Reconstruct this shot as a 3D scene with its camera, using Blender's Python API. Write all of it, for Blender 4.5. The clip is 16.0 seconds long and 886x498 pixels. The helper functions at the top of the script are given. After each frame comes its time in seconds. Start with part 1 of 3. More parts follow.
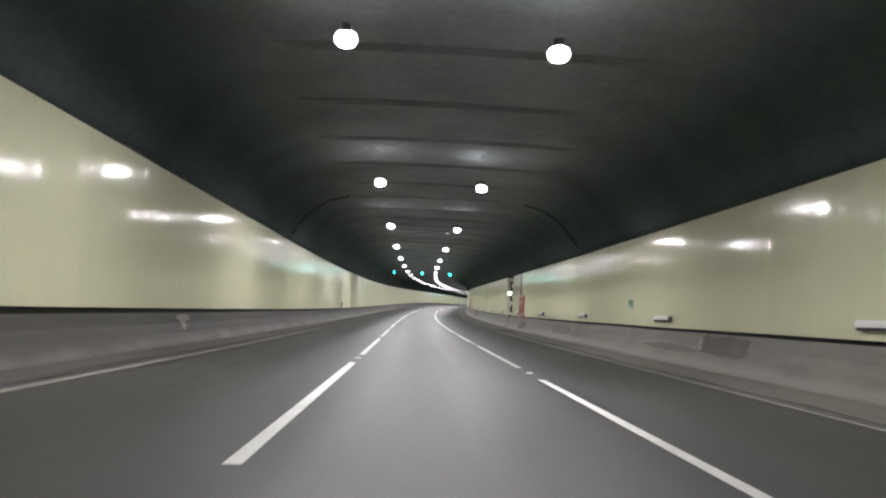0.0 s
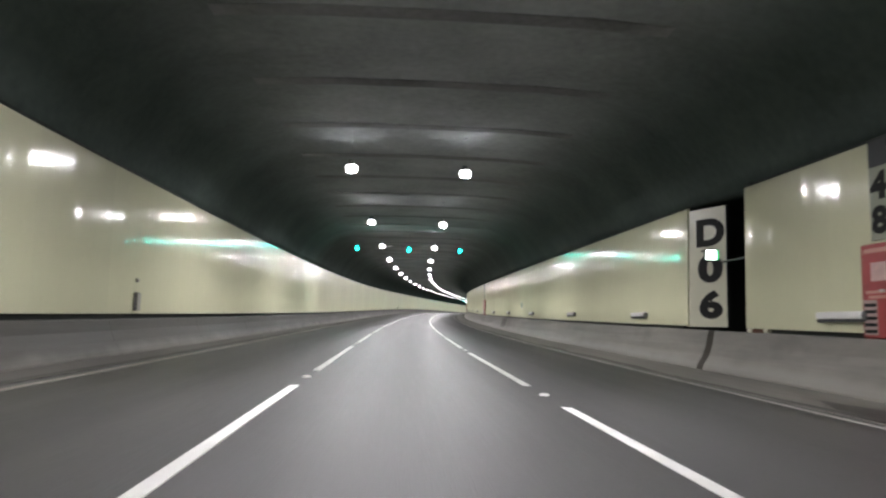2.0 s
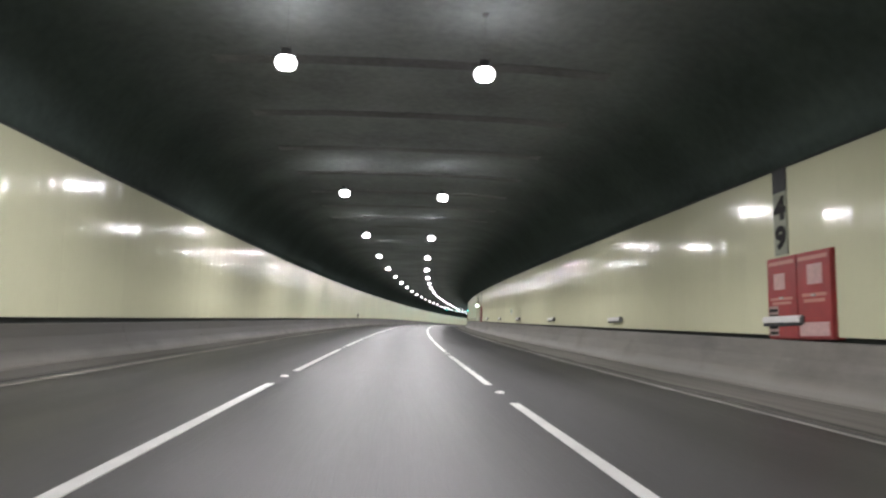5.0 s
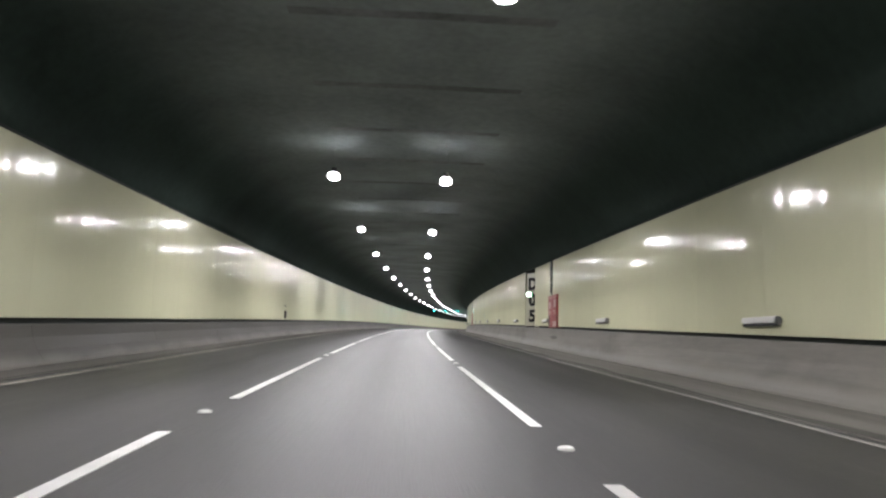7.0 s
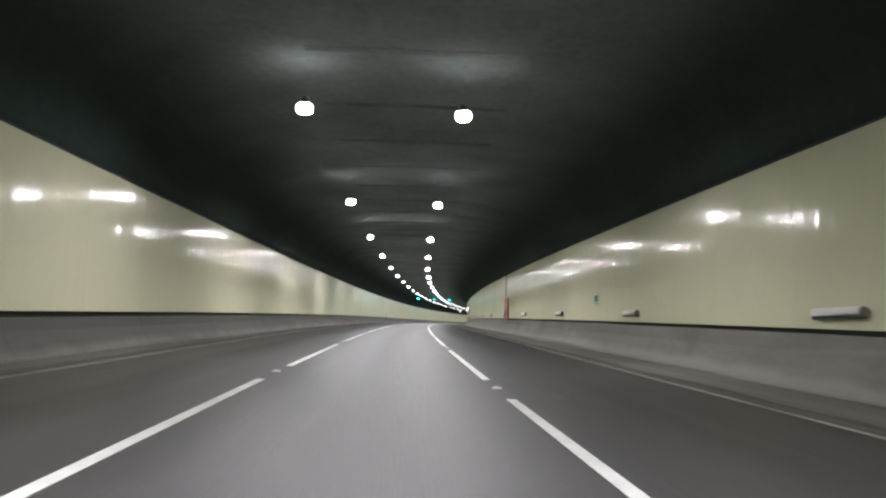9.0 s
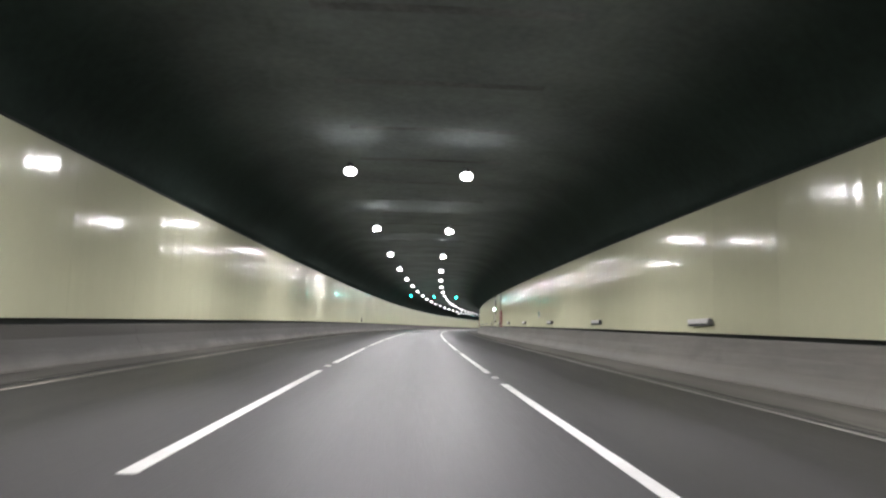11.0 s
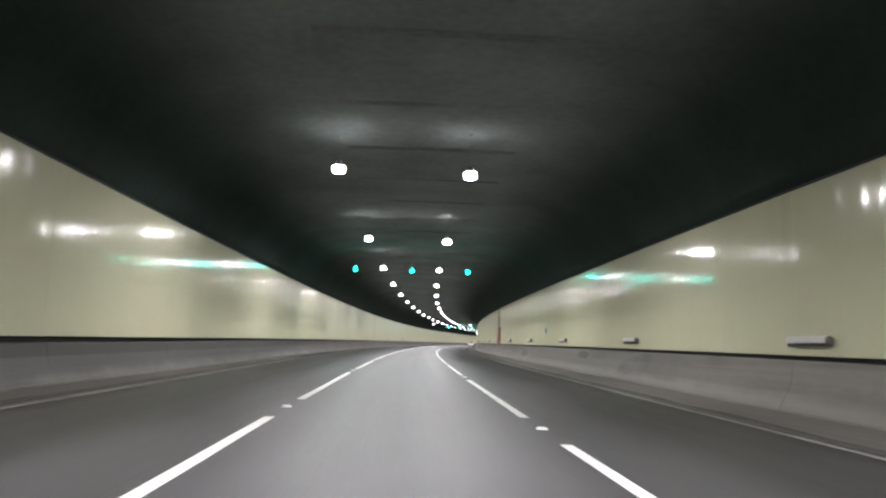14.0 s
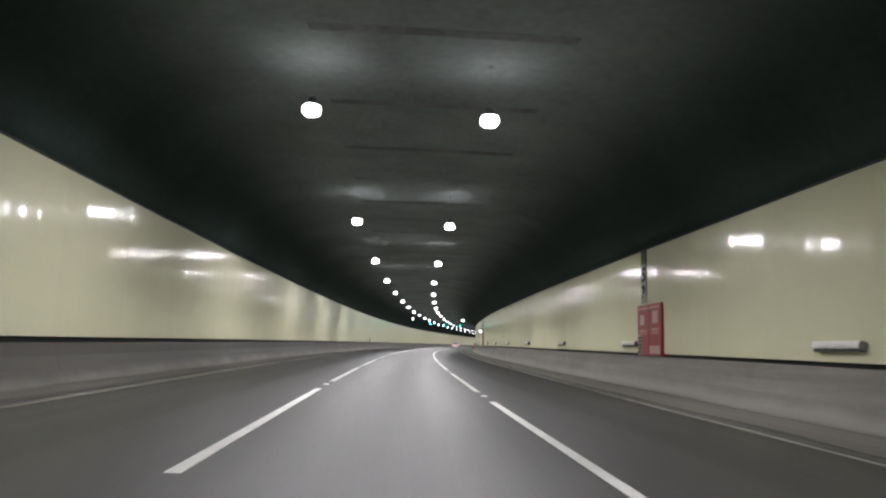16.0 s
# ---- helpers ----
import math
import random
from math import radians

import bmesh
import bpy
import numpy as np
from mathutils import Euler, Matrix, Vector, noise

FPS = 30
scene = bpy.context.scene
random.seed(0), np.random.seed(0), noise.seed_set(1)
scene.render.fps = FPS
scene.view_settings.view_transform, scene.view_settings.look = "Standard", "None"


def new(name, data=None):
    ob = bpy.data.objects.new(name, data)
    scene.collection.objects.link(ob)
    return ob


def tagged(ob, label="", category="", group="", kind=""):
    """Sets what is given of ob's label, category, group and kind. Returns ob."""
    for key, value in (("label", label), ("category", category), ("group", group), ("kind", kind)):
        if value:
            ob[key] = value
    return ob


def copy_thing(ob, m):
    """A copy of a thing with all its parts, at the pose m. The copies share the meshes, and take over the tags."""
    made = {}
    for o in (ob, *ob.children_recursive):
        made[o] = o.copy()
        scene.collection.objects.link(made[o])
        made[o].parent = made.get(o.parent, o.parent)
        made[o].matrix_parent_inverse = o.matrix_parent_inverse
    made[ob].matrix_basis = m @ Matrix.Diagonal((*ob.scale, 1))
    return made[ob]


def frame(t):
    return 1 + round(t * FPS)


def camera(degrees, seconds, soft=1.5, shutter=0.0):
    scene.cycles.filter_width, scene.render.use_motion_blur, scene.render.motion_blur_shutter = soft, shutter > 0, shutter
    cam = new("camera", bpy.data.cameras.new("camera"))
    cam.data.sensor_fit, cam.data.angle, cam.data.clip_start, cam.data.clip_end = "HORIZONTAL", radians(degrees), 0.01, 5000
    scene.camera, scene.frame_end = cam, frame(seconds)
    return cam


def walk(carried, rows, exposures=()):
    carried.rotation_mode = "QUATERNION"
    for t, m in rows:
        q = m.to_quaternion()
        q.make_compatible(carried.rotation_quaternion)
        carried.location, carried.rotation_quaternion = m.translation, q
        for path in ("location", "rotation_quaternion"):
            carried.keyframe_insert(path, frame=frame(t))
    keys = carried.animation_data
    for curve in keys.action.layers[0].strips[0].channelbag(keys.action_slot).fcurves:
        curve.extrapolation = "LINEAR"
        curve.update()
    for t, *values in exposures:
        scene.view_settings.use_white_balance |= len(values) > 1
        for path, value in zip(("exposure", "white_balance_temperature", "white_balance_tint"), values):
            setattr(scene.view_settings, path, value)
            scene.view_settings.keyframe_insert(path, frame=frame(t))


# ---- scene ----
# Tunnel drive. Plan: a station s runs along the lane centre, u is metres to the right of it, z metres over the road.
cam = camera(65.46, 16.0, soft=2.3, shutter=0.1)

KNOTS = np.array([-20, 60, 140, 220, 300, 380, 460.0])
BEND = [-0.0016841, 0.0005332, 0.000882, 0.0007874, 0.0007036, 0.0009266, 0.0009282]
SAG = [0.0001616, 0.0002363, 0.0000843, -0.0001423, -0.0000659, -0.0000204, 0.0]
FALL = 0.012            # crossfall of the road
STEP = np.arange(-20, 720, 1.0)
_turn = np.cumsum(np.interp(STEP, KNOTS, BEND))
_turn -= np.interp(0, STEP, _turn)
_x, _y = np.cumsum(np.sin(_turn)), np.cumsum(np.cos(_turn))
_x -= np.interp(0, STEP, _x)
_y -= np.interp(0, STEP, _y)
_g = np.cumsum(np.interp(STEP, KNOTS, SAG))
_z = np.cumsum(_g - np.interp(0, STEP, _g))
_z -= np.interp(0, STEP, _z)


def line(s):
    """Centre line: x, y, z and heading at station s (straight on before the table's start)."""
    if s < STEP[0]:
        x, y, z, h = _x[0], _y[0], _z[0], _turn[0]
        d = s - STEP[0]
        return x + d * math.sin(h), y + d * math.cos(h), z, h
    return tuple(float(np.interp(s, STEP, a)) for a in (_x, _y, _z, _turn))


def at(s, u, z):
    x, y, zz, h = line(s)
    return Vector((x + u * math.cos(h), y - u * math.sin(h), zz + z))


def stand(s, u, z, turn=0.0):
    """A pose at (s, u, z): local x to the right, y along the tunnel, z up; turn in degrees, anticlockwise from above."""
    return Matrix.Translation(at(s, u, z)) @ Matrix.Rotation(-line(s)[3] + radians(turn), 4, "Z")


def road_z(u):
    return -FALL * u


# the drive: seconds, station, offset, yaw to the left of the road, pitch, lean
DRIVE = [
    (0.0, 12.52, -0.611, -1.87, 5.42, -2.54),
    (0.5, 22.77, -0.595, -2.45, 5.60, -2.82),
    (1.0, 32.60, -0.522, -3.78, 5.63, -2.19),
    (1.5, 42.69, -0.527, -3.92, 5.80, -2.08),
    (2.0, 52.60, -0.376, -3.86, 5.65, -1.40),
    (2.5, 62.47, -0.223, -4.13, 5.59, -1.39),
    (3.0, 72.21, -0.085, -4.17, 5.54, -1.23),
    (3.5, 82.12, 0.018, -4.61, 5.58, -1.23),
    (4.0, 92.25, 0.026, -4.59, 5.71, -1.27),
    (4.6, 104.10, 0.070, -4.35, 5.88, -1.36),
    (5.25, 116.90, 0.115, -4.00, 6.06, -1.45),
    (5.9, 129.75, 0.160, -3.68, 6.22, -1.53),
    (6.5, 141.66, 0.201, -3.38, 6.32, -1.60),
    (7.0, 152.34, 0.229, -4.02, 6.01, -1.42),
    (7.5, 163.24, 0.330, -4.15, 5.60, -1.25),
    (8.0, 174.59, 0.247, -4.48, 5.39, -1.35),
    (8.5, 185.45, 0.269, -4.06, 5.37, -1.50),
    (9.0, 196.14, 0.260, -3.86, 5.34, -1.29),
    (9.6, 209.30, 0.200, -3.58, 5.52, -1.36),
    (10.25, 223.80, 0.130, -3.25, 5.72, -1.43),
    (10.9, 238.40, 0.060, -2.90, 5.94, -1.50),
    (11.5, 251.75, 0.000, -2.62, 6.12, -1.55),
    (12.0, 262.73, -0.030, -2.49, 6.12, -1.46),
    (12.5, 273.74, -0.052, -2.94, 6.05, -1.50),
    (13.0, 284.57, 0.054, -3.08, 6.55, -1.34),
    (13.5, 295.45, -0.012, -3.41, 7.24, -1.65),
    (14.0, 305.59, -0.043, -3.34, 7.51, -1.56),
    (14.5, 316.20, -0.088, -3.45, 7.63, -1.83),
    (15.0, 326.49, -0.093, -3.70, 7.76, -1.64),
    (15.5, 338.05, -0.062, -3.80, 7.57, -1.83),
    (16.0, 347.88, -0.066, -3.76, 7.73, -1.91),
]


def eye_height(s):
    return float(np.interp(s, [12, 23, 40], [1.098, 1.11, 1.057]))


def eye_pose(s, u, yaw, pitch, lean):
    slope = (line(s + 1)[2] - line(s - 1)[2]) / 2
    a, b, r = line(s)[3] - radians(yaw), radians(pitch) + slope, radians(lean)
    ahead = Vector((math.sin(a) * math.cos(b), math.cos(a) * math.cos(b), math.sin(b)))
    right = Vector((math.cos(a), -math.sin(a), 0))
    up = right.cross(ahead)
    right, up = right * math.cos(r) - up * math.sin(r), up * math.cos(r) + right * math.sin(r)
    m = Matrix((right, up, -ahead)).transposed().to_4x4()
    m.translation = at(s, u, eye_height(s))
    return m


walk(cam, [(t, eye_pose(*row)) for t, *row in DRIVE], exposures=[(0.0, 0.05), (1.0, 0.28), (2.0, 0.15), (3.0, -0.05), (4.0, 0.1), (7.0, 0.25), (9.0, 0.0), (11.5, 0.2), (12.5, 0.0), (13.5, 0.2), (14.3, 0.15), (15.0, 0.1), (16.0, 0.0)])

# ---- light: the tunnel's own lamps; hardly any light from elsewhere ----
world = bpy.data.worlds.new("world")
scene.world = world
world.use_nodes = True
world.node_tree.nodes["Background"].inputs[0].default_value = (0.02, 0.022, 0.025, 1)
world.node_tree.nodes["Background"].inputs[1].default_value = 0.05
LAMP_POWER = 1800.0     # the flat underside of a lamp
BOWL_POWER = 7.0       # the side of its bowl
UPLIGHT_POWER = 62.0        # an added upward glow, for the glare on the vault
SIGNAL_POWER = 130.0


# ---- materials ----
def material(name, colour, rough=0.6, metal=0.0, vary=0.25, scale=3.0, fine=40.0, bump=0.0, bump_scale=60.0, stretch=(1, 1, 1), uv=False, spec=0.5, piece=0.0):
    """Colour varied at two scales, roughness varied with it, fine relief. stretch scales the texture space."""
    m = bpy.data.materials.new(name)
    m.use_nodes = True
    n, link = m.node_tree.nodes, m.node_tree.links.new
    b = n["Principled BSDF"]
    b.inputs["Metallic"].default_value = metal
    b.inputs["Specular IOR Level"].default_value = spec
    if uv:
        src = n.new("ShaderNodeUVMap").outputs[0]
    else:
        src = n.new("ShaderNodeNewGeometry").outputs["Position"]
    mp = n.new("ShaderNodeMapping")
    mp.inputs["Scale"].default_value = stretch
    link(src, mp.inputs[0])
    big, small = n.new("ShaderNodeTexNoise"), n.new("ShaderNodeTexNoise")
    for t, sc, det in ((big, scale, 4), (small, fine, 3)):
        t.inputs["Scale"].default_value = sc
        t.inputs["Detail"].default_value = det
        link(mp.outputs[0], t.inputs["Vector"])
    mix = n.new("ShaderNodeMath")
    mix.operation = "MULTIPLY_ADD"
    link(small.outputs[0], mix.inputs[0])
    mix.inputs[1].default_value = 0.45
    link(big.outputs[0], mix.inputs[2])
    tone = n.new("ShaderNodeMapRange")
    tone.inputs[1].default_value, tone.inputs[2].default_value = 0.35, 1.1
    tone.inputs[3].default_value, tone.inputs[4].default_value = 1 - vary, 1 + vary
    link(mix.outputs[0], tone.inputs[0])
    value = tone.outputs[0]
    if piece:
        info = n.new("ShaderNodeObjectInfo")
        pr = n.new("ShaderNodeMapRange")
        pr.inputs[3].default_value, pr.inputs[4].default_value = 1 - piece, 1 + piece
        link(info.outputs["Random"], pr.inputs[0])
        mul = n.new("ShaderNodeMath")
        mul.operation = "MULTIPLY"
        link(value, mul.inputs[0])
        link(pr.outputs[0], mul.inputs[1])
        value = mul.outputs[0]
    col = n.new("ShaderNodeVectorMath")
    col.operation = "SCALE"
    col.inputs[0].default_value = colour
    link(value, col.inputs["Scale"])
    link(col.outputs[0], b.inputs["Base Color"])
    rg = n.new("ShaderNodeMapRange")
    rg.inputs[1].default_value, rg.inputs[2].default_value = 0.3, 1.1
    rg.inputs[3].default_value, rg.inputs[4].default_value = rough * 0.8, min(1, rough * 1.2)
    link(mix.outputs[0], rg.inputs[0])
    link(rg.outputs[0], b.inputs["Roughness"])
    if bump:
        bt = n.new("ShaderNodeTexNoise")
        bt.inputs["Scale"].default_value = bump_scale
        bt.inputs["Detail"].default_value = 5
        link(mp.outputs[0], bt.inputs["Vector"])
        bp = n.new("ShaderNodeBump")
        bp.inputs["Strength"].default_value = 1.0
        bp.inputs["Distance"].default_value = bump
        link(bt.outputs[0], bp.inputs["Height"])
        link(bp.outputs[0], b.inputs["Normal"])
    return m


def glow(name, colour, power, sampling="FRONT"):
    m = bpy.data.materials.new(name)
    m.use_nodes = True
    b = m.node_tree.nodes["Principled BSDF"]
    b.inputs["Base Color"].default_value = (*colour, 1)
    b.inputs["Emission Color"].default_value = (*colour, 1)
    b.inputs["Emission Strength"].default_value = power
    m.cycles.emission_sampling = sampling
    return m


ASPHALT = material("asphalt", (0.070, 0.068, 0.071), 0.46, vary=0.35, scale=0.5, fine=14, bump=0.004, bump_scale=40, stretch=(2.2, 0.06, 1), uv=True)
GUTTER = material("gutter_concrete", (0.195, 0.185, 0.168), 0.7, vary=0.5, scale=0.6, fine=12, bump=0.003, bump_scale=30, stretch=(7, 0.05, 1), uv=True)
GUTTER_DARK = material("dirty_gutter_concrete", (0.115, 0.109, 0.10), 0.7, vary=0.3, scale=0.6, fine=12, bump=0.003, bump_scale=30, stretch=(2, 0.25, 1), uv=True)
MARKER = material("marker_ceramic", (0.88, 0.88, 0.86), 0.25, vary=0.05)
DIRT = material("settled_dirt", (0.088, 0.084, 0.077), 0.85, vary=0.6, scale=1.3, fine=11, bump=0.003)
PAINT = material("road_paint", (0.80, 0.80, 0.78), 0.5, vary=0.18, scale=2, fine=30, bump=0.002)
PAINT_DIRTY = material("dirty_road_paint", (0.27, 0.255, 0.225), 0.7, vary=0.7, scale=0.8, fine=8, bump=0.002)
PAINT_WORN = material("worn_road_paint", (0.36, 0.35, 0.325), 0.6, vary=0.5, scale=1.5, fine=12, bump=0.002)
CONCRETE = material("barrier_concrete", (0.195, 0.182, 0.160), 0.6, vary=0.28, scale=0.9, fine=9, bump=0.003, bump_scale=25, stretch=(0.3, 0.3, 1.5), piece=0.04)
CONCRETE_DARK = material("dirty_barrier_concrete", (0.062, 0.058, 0.049), 0.6, vary=0.28, scale=0.9, fine=9, bump=0.003, bump_scale=25, stretch=(0.3, 0.3, 1.5), piece=0.04)
VAULT_LATE = material("black_rib", (0.225, 0.235, 0.233), 0.9, vary=0.6, scale=0.5, fine=6, spec=0.1)
VAULT = material("sooty_rib", (0.25, 0.258, 0.26), 0.9, vary=0.45, scale=0.5, fine=6, spec=0.1)
JOINT = material("black_joint", (0.05, 0.056, 0.053), 0.95, vary=0.5, scale=1.5, spec=0.1)
# near-black: the shade inside the exit recesses is put into this colour
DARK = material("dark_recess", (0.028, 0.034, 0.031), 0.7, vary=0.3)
ENAMEL_GREY = material("pale_grey_enamel", (0.70, 0.69, 0.55), 0.3, vary=0.07, scale=1.0)
STEEL = material("brushed_steel", (0.55, 0.55, 0.53), 0.35, 0.8, vary=0.12, scale=6)
CAP_GREY = material("grey_plastic", (0.14, 0.14, 0.135), 0.5, vary=0.15)
BOX_GREY = material("grey_box_paint", (0.34, 0.33, 0.28), 0.5, vary=0.2, scale=5)
STEEL_DARK = material("dark_steel", (0.05, 0.052, 0.055), 0.45, 0.6, vary=0.2, scale=6)
BLACK = material("black_vinyl", (0.012, 0.012, 0.012), 0.6, vary=0.15, spec=0.2)
PITCH = material("matt_black", (0.004, 0.004, 0.004), 0.95, vary=0.2, spec=0.02)
RED = material("red_enamel", (0.31, 0.036, 0.037), 0.4, vary=0.3, scale=3)
LABEL = material("faded_label", (0.56, 0.37, 0.35), 0.5, vary=0.25, scale=9)
BODY_WHITE = material("white_housing", (0.82, 0.81, 0.79), 0.4, vary=0.1, scale=4)
WHITE = material("white_vinyl", (0.70, 0.66, 0.64), 0.45, vary=0.1)
STRIP = material("grey_white_vinyl", (0.27, 0.285, 0.215), 0.5, vary=0.12)
STRIPED = material("grey_label", (0.36, 0.27, 0.25), 0.5, vary=0.2, scale=9)
PINK = material("faded_lettering", (0.50, 0.24, 0.20), 0.5, vary=0.1)
RUST = material("rusty_steel", (0.13, 0.06, 0.035), 0.8, vary=0.5, scale=8)
GREEN = material("green_sign", (0.06, 0.24, 0.13), 0.4, vary=0.1)
LAMP = glow("lamp_lens", (1.0, 0.97, 1.0), LAMP_POWER)
BOWL = glow("lamp_bowl", (1.0, 0.97, 1.0), BOWL_POWER, "NONE")
UPLIGHT = glow("lamp_top", (1.0, 0.97, 1.0), UPLIGHT_POWER)
ARROW = glow("green_led", (0.0024, 0.80, 0.63), SIGNAL_POWER)
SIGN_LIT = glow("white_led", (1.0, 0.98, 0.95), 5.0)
EXIT_LIT = glow("exit_sign_face", (0.85, 1.0, 0.9), 8.0)
EXIT_GREEN = glow("exit_sign_green", (0.03, 0.6, 0.2), 2.0)


def enamel():
    """Cream enamelled sheet: a sharp gloss with a faint wider haze from dust, over the body colour."""
    m = material("cream_enamel", (0.60, 0.60, 0.42), 0.5, vary=0.035, scale=0.6, fine=7, stretch=(1, 1, 0.6), piece=0.02, spec=0.0)
    n, link = m.node_tree.nodes, m.node_tree.links.new
    edge = n.new("ShaderNodeFresnel")
    edge.inputs["IOR"].default_value = 1.48
    surface = n["Principled BSDF"].outputs[0]
    for rough, share, most in ((0.085, 0.85, 0.27), (0.18, 0.32, 0.028)):
        shine, both = n.new("ShaderNodeBsdfGlossy"), n.new("ShaderNodeAddShader")
        gain, top = n.new("ShaderNodeMath"), n.new("ShaderNodeMath")
        gain.operation, top.operation = "MULTIPLY", "MINIMUM"
        gain.inputs[1].default_value, top.inputs[1].default_value = share, most
        shine.inputs["Roughness"].default_value = rough
        link(edge.outputs[0], gain.inputs[0])
        link(gain.outputs[0], top.inputs[0])
        link(top.outputs[0], shine.inputs["Color"])
        link(surface, both.inputs[0])
        link(shine.outputs[0], both.inputs[1])
        surface = both.outputs[0]
    link(surface, n["Material Output"].inputs["Surface"])
    return m


ENAMEL = enamel()


def wheel_tracks(m):
    """Asphalt polished pale in the wheel tracks, with a dark drip line down each lane; the lamps' sheen is painted into
    the middle lane.
    """
    n, link = m.node_tree.nodes, m.node_tree.links.new
    b = n["Principled BSDF"]
    base = b.inputs["Base Color"].links[0].from_socket

    def calc(kind, a, c=0.0, d=0.0):
        node = n.new("ShaderNodeMath")
        node.operation = kind
        for i, v in enumerate((a, c, d)):
            if isinstance(v, (int, float)):
                node.inputs[i].default_value = v
            else:
                link(v, node.inputs[i])
        return node.outputs[0]

    uvm, sep, mp, rag = (n.new("ShaderNode" + k) for k in ("UVMap", "SeparateXYZ", "Mapping", "TexNoise"))
    link(uvm.outputs[0], sep.inputs[0])
    mp.inputs["Scale"].default_value = (0.6, 0.03, 1)
    link(uvm.outputs[0], mp.inputs[0])
    link(mp.outputs[0], rag.inputs["Vector"])
    rag.inputs["Scale"].default_value = 1.5
    rag.inputs["Detail"].default_value = 4
    u = calc("ADD", calc("MULTIPLY_ADD", rag.outputs[0], 0.5, -0.25), calc("SUBTRACT", sep.outputs["X"], 5.25))
    tracks = calc("COSINE", calc("MULTIPLY_ADD", u, 2 * math.pi / 1.75, math.pi))
    # the lamps' sheen on the middle lane, painted in as a paler tone
    middle = calc("SUBTRACT", 1.0, calc("SMOOTH_MAX", 0.0, calc("SUBTRACT", calc("MULTIPLY", calc("ABSOLUTE", u), 0.45), 0.3), 0.3))
    tone = calc("ADD", calc("MULTIPLY_ADD", tracks, 0.09, 0.80), calc("MULTIPLY", middle, 0.30))
    scale = n.new("ShaderNodeVectorMath")
    scale.operation = "SCALE"
    link(base, scale.inputs[0])
    link(tone, scale.inputs["Scale"])
    link(scale.outputs[0], b.inputs["Base Color"])


wheel_tracks(ASPHALT)


def grime(m, colour, stretch, scale, lo, hi, amount):
    """Patchy dirt of a second colour over a material, in streaks set by the stretch."""
    n, link = m.node_tree.nodes, m.node_tree.links.new
    b = n["Principled BSDF"]
    base = b.inputs["Base Color"].links[0].from_socket
    geo, mp, noise, ramp, mix = (n.new("ShaderNode" + k) for k in ("NewGeometry", "Mapping", "TexNoise", "MapRange", "Mix"))
    mp.inputs["Scale"].default_value = stretch
    link(geo.outputs["Position"], mp.inputs[0])
    link(mp.outputs[0], noise.inputs["Vector"])
    noise.inputs["Scale"].default_value = scale
    noise.inputs["Detail"].default_value = 6
    noise.inputs["Roughness"].default_value = 0.6
    ramp.inputs[1].default_value, ramp.inputs[2].default_value = lo, hi
    ramp.inputs[4].default_value = amount
    link(noise.outputs[0], ramp.inputs[0])
    mix.data_type = "RGBA"
    link(ramp.outputs[0], mix.inputs["Factor"])
    link(base, mix.inputs["A"])
    mix.inputs["B"].default_value = (*colour, 1)
    link(mix.outputs["Result"], b.inputs["Base Color"])


grime(CONCRETE, (0.30, 0.28, 0.255), (0.1, 0.1, 3.2), 1.2, 0.48, 0.75, 0.6)
grime(CONCRETE, (0.075, 0.066, 0.055), (0.3, 0.3, 0.5), 1.1, 0.54, 0.75, 0.55)
grime(CONCRETE, (0.10, 0.094, 0.084), (0.18, 0.18, 0.8), 0.9, 0.5, 0.72, 0.5)
grime(CONCRETE_DARK, (0.105, 0.098, 0.087), (0.1, 0.1, 3.2), 1.2, 0.48, 0.75, 0.5)
grime(CONCRETE_DARK, (0.06, 0.053, 0.043), (0.3, 0.3, 0.5), 1.1, 0.54, 0.75, 0.5)
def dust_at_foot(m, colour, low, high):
    """Paints a pale band along the foot of a barrier, dust and the light on its slope, with an uneven upper edge."""
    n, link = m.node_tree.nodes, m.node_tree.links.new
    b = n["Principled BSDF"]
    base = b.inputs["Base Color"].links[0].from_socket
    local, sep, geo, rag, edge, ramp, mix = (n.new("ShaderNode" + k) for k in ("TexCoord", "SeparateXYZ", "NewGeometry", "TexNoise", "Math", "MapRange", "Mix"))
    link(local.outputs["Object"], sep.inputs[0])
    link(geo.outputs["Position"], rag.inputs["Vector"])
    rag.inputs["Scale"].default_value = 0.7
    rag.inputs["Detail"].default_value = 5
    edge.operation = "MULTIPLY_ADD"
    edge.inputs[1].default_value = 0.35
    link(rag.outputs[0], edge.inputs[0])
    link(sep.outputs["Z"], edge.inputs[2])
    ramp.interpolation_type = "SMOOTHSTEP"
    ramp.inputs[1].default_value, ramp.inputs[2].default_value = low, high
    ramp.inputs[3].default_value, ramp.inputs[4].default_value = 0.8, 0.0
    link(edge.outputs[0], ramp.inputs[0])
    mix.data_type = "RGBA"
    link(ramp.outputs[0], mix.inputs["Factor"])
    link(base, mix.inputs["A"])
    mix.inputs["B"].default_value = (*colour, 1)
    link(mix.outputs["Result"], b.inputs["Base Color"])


dust_at_foot(CONCRETE_DARK, (0.19, 0.178, 0.158), 0.24, 0.52)
# right barrier: light caught by the sloped foot, painted into the concrete
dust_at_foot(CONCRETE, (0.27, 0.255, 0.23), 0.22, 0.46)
grime(GUTTER, (0.055, 0.053, 0.052), (0.12, 0.12, 1), 1.1, 0.52, 0.75, 0.35)


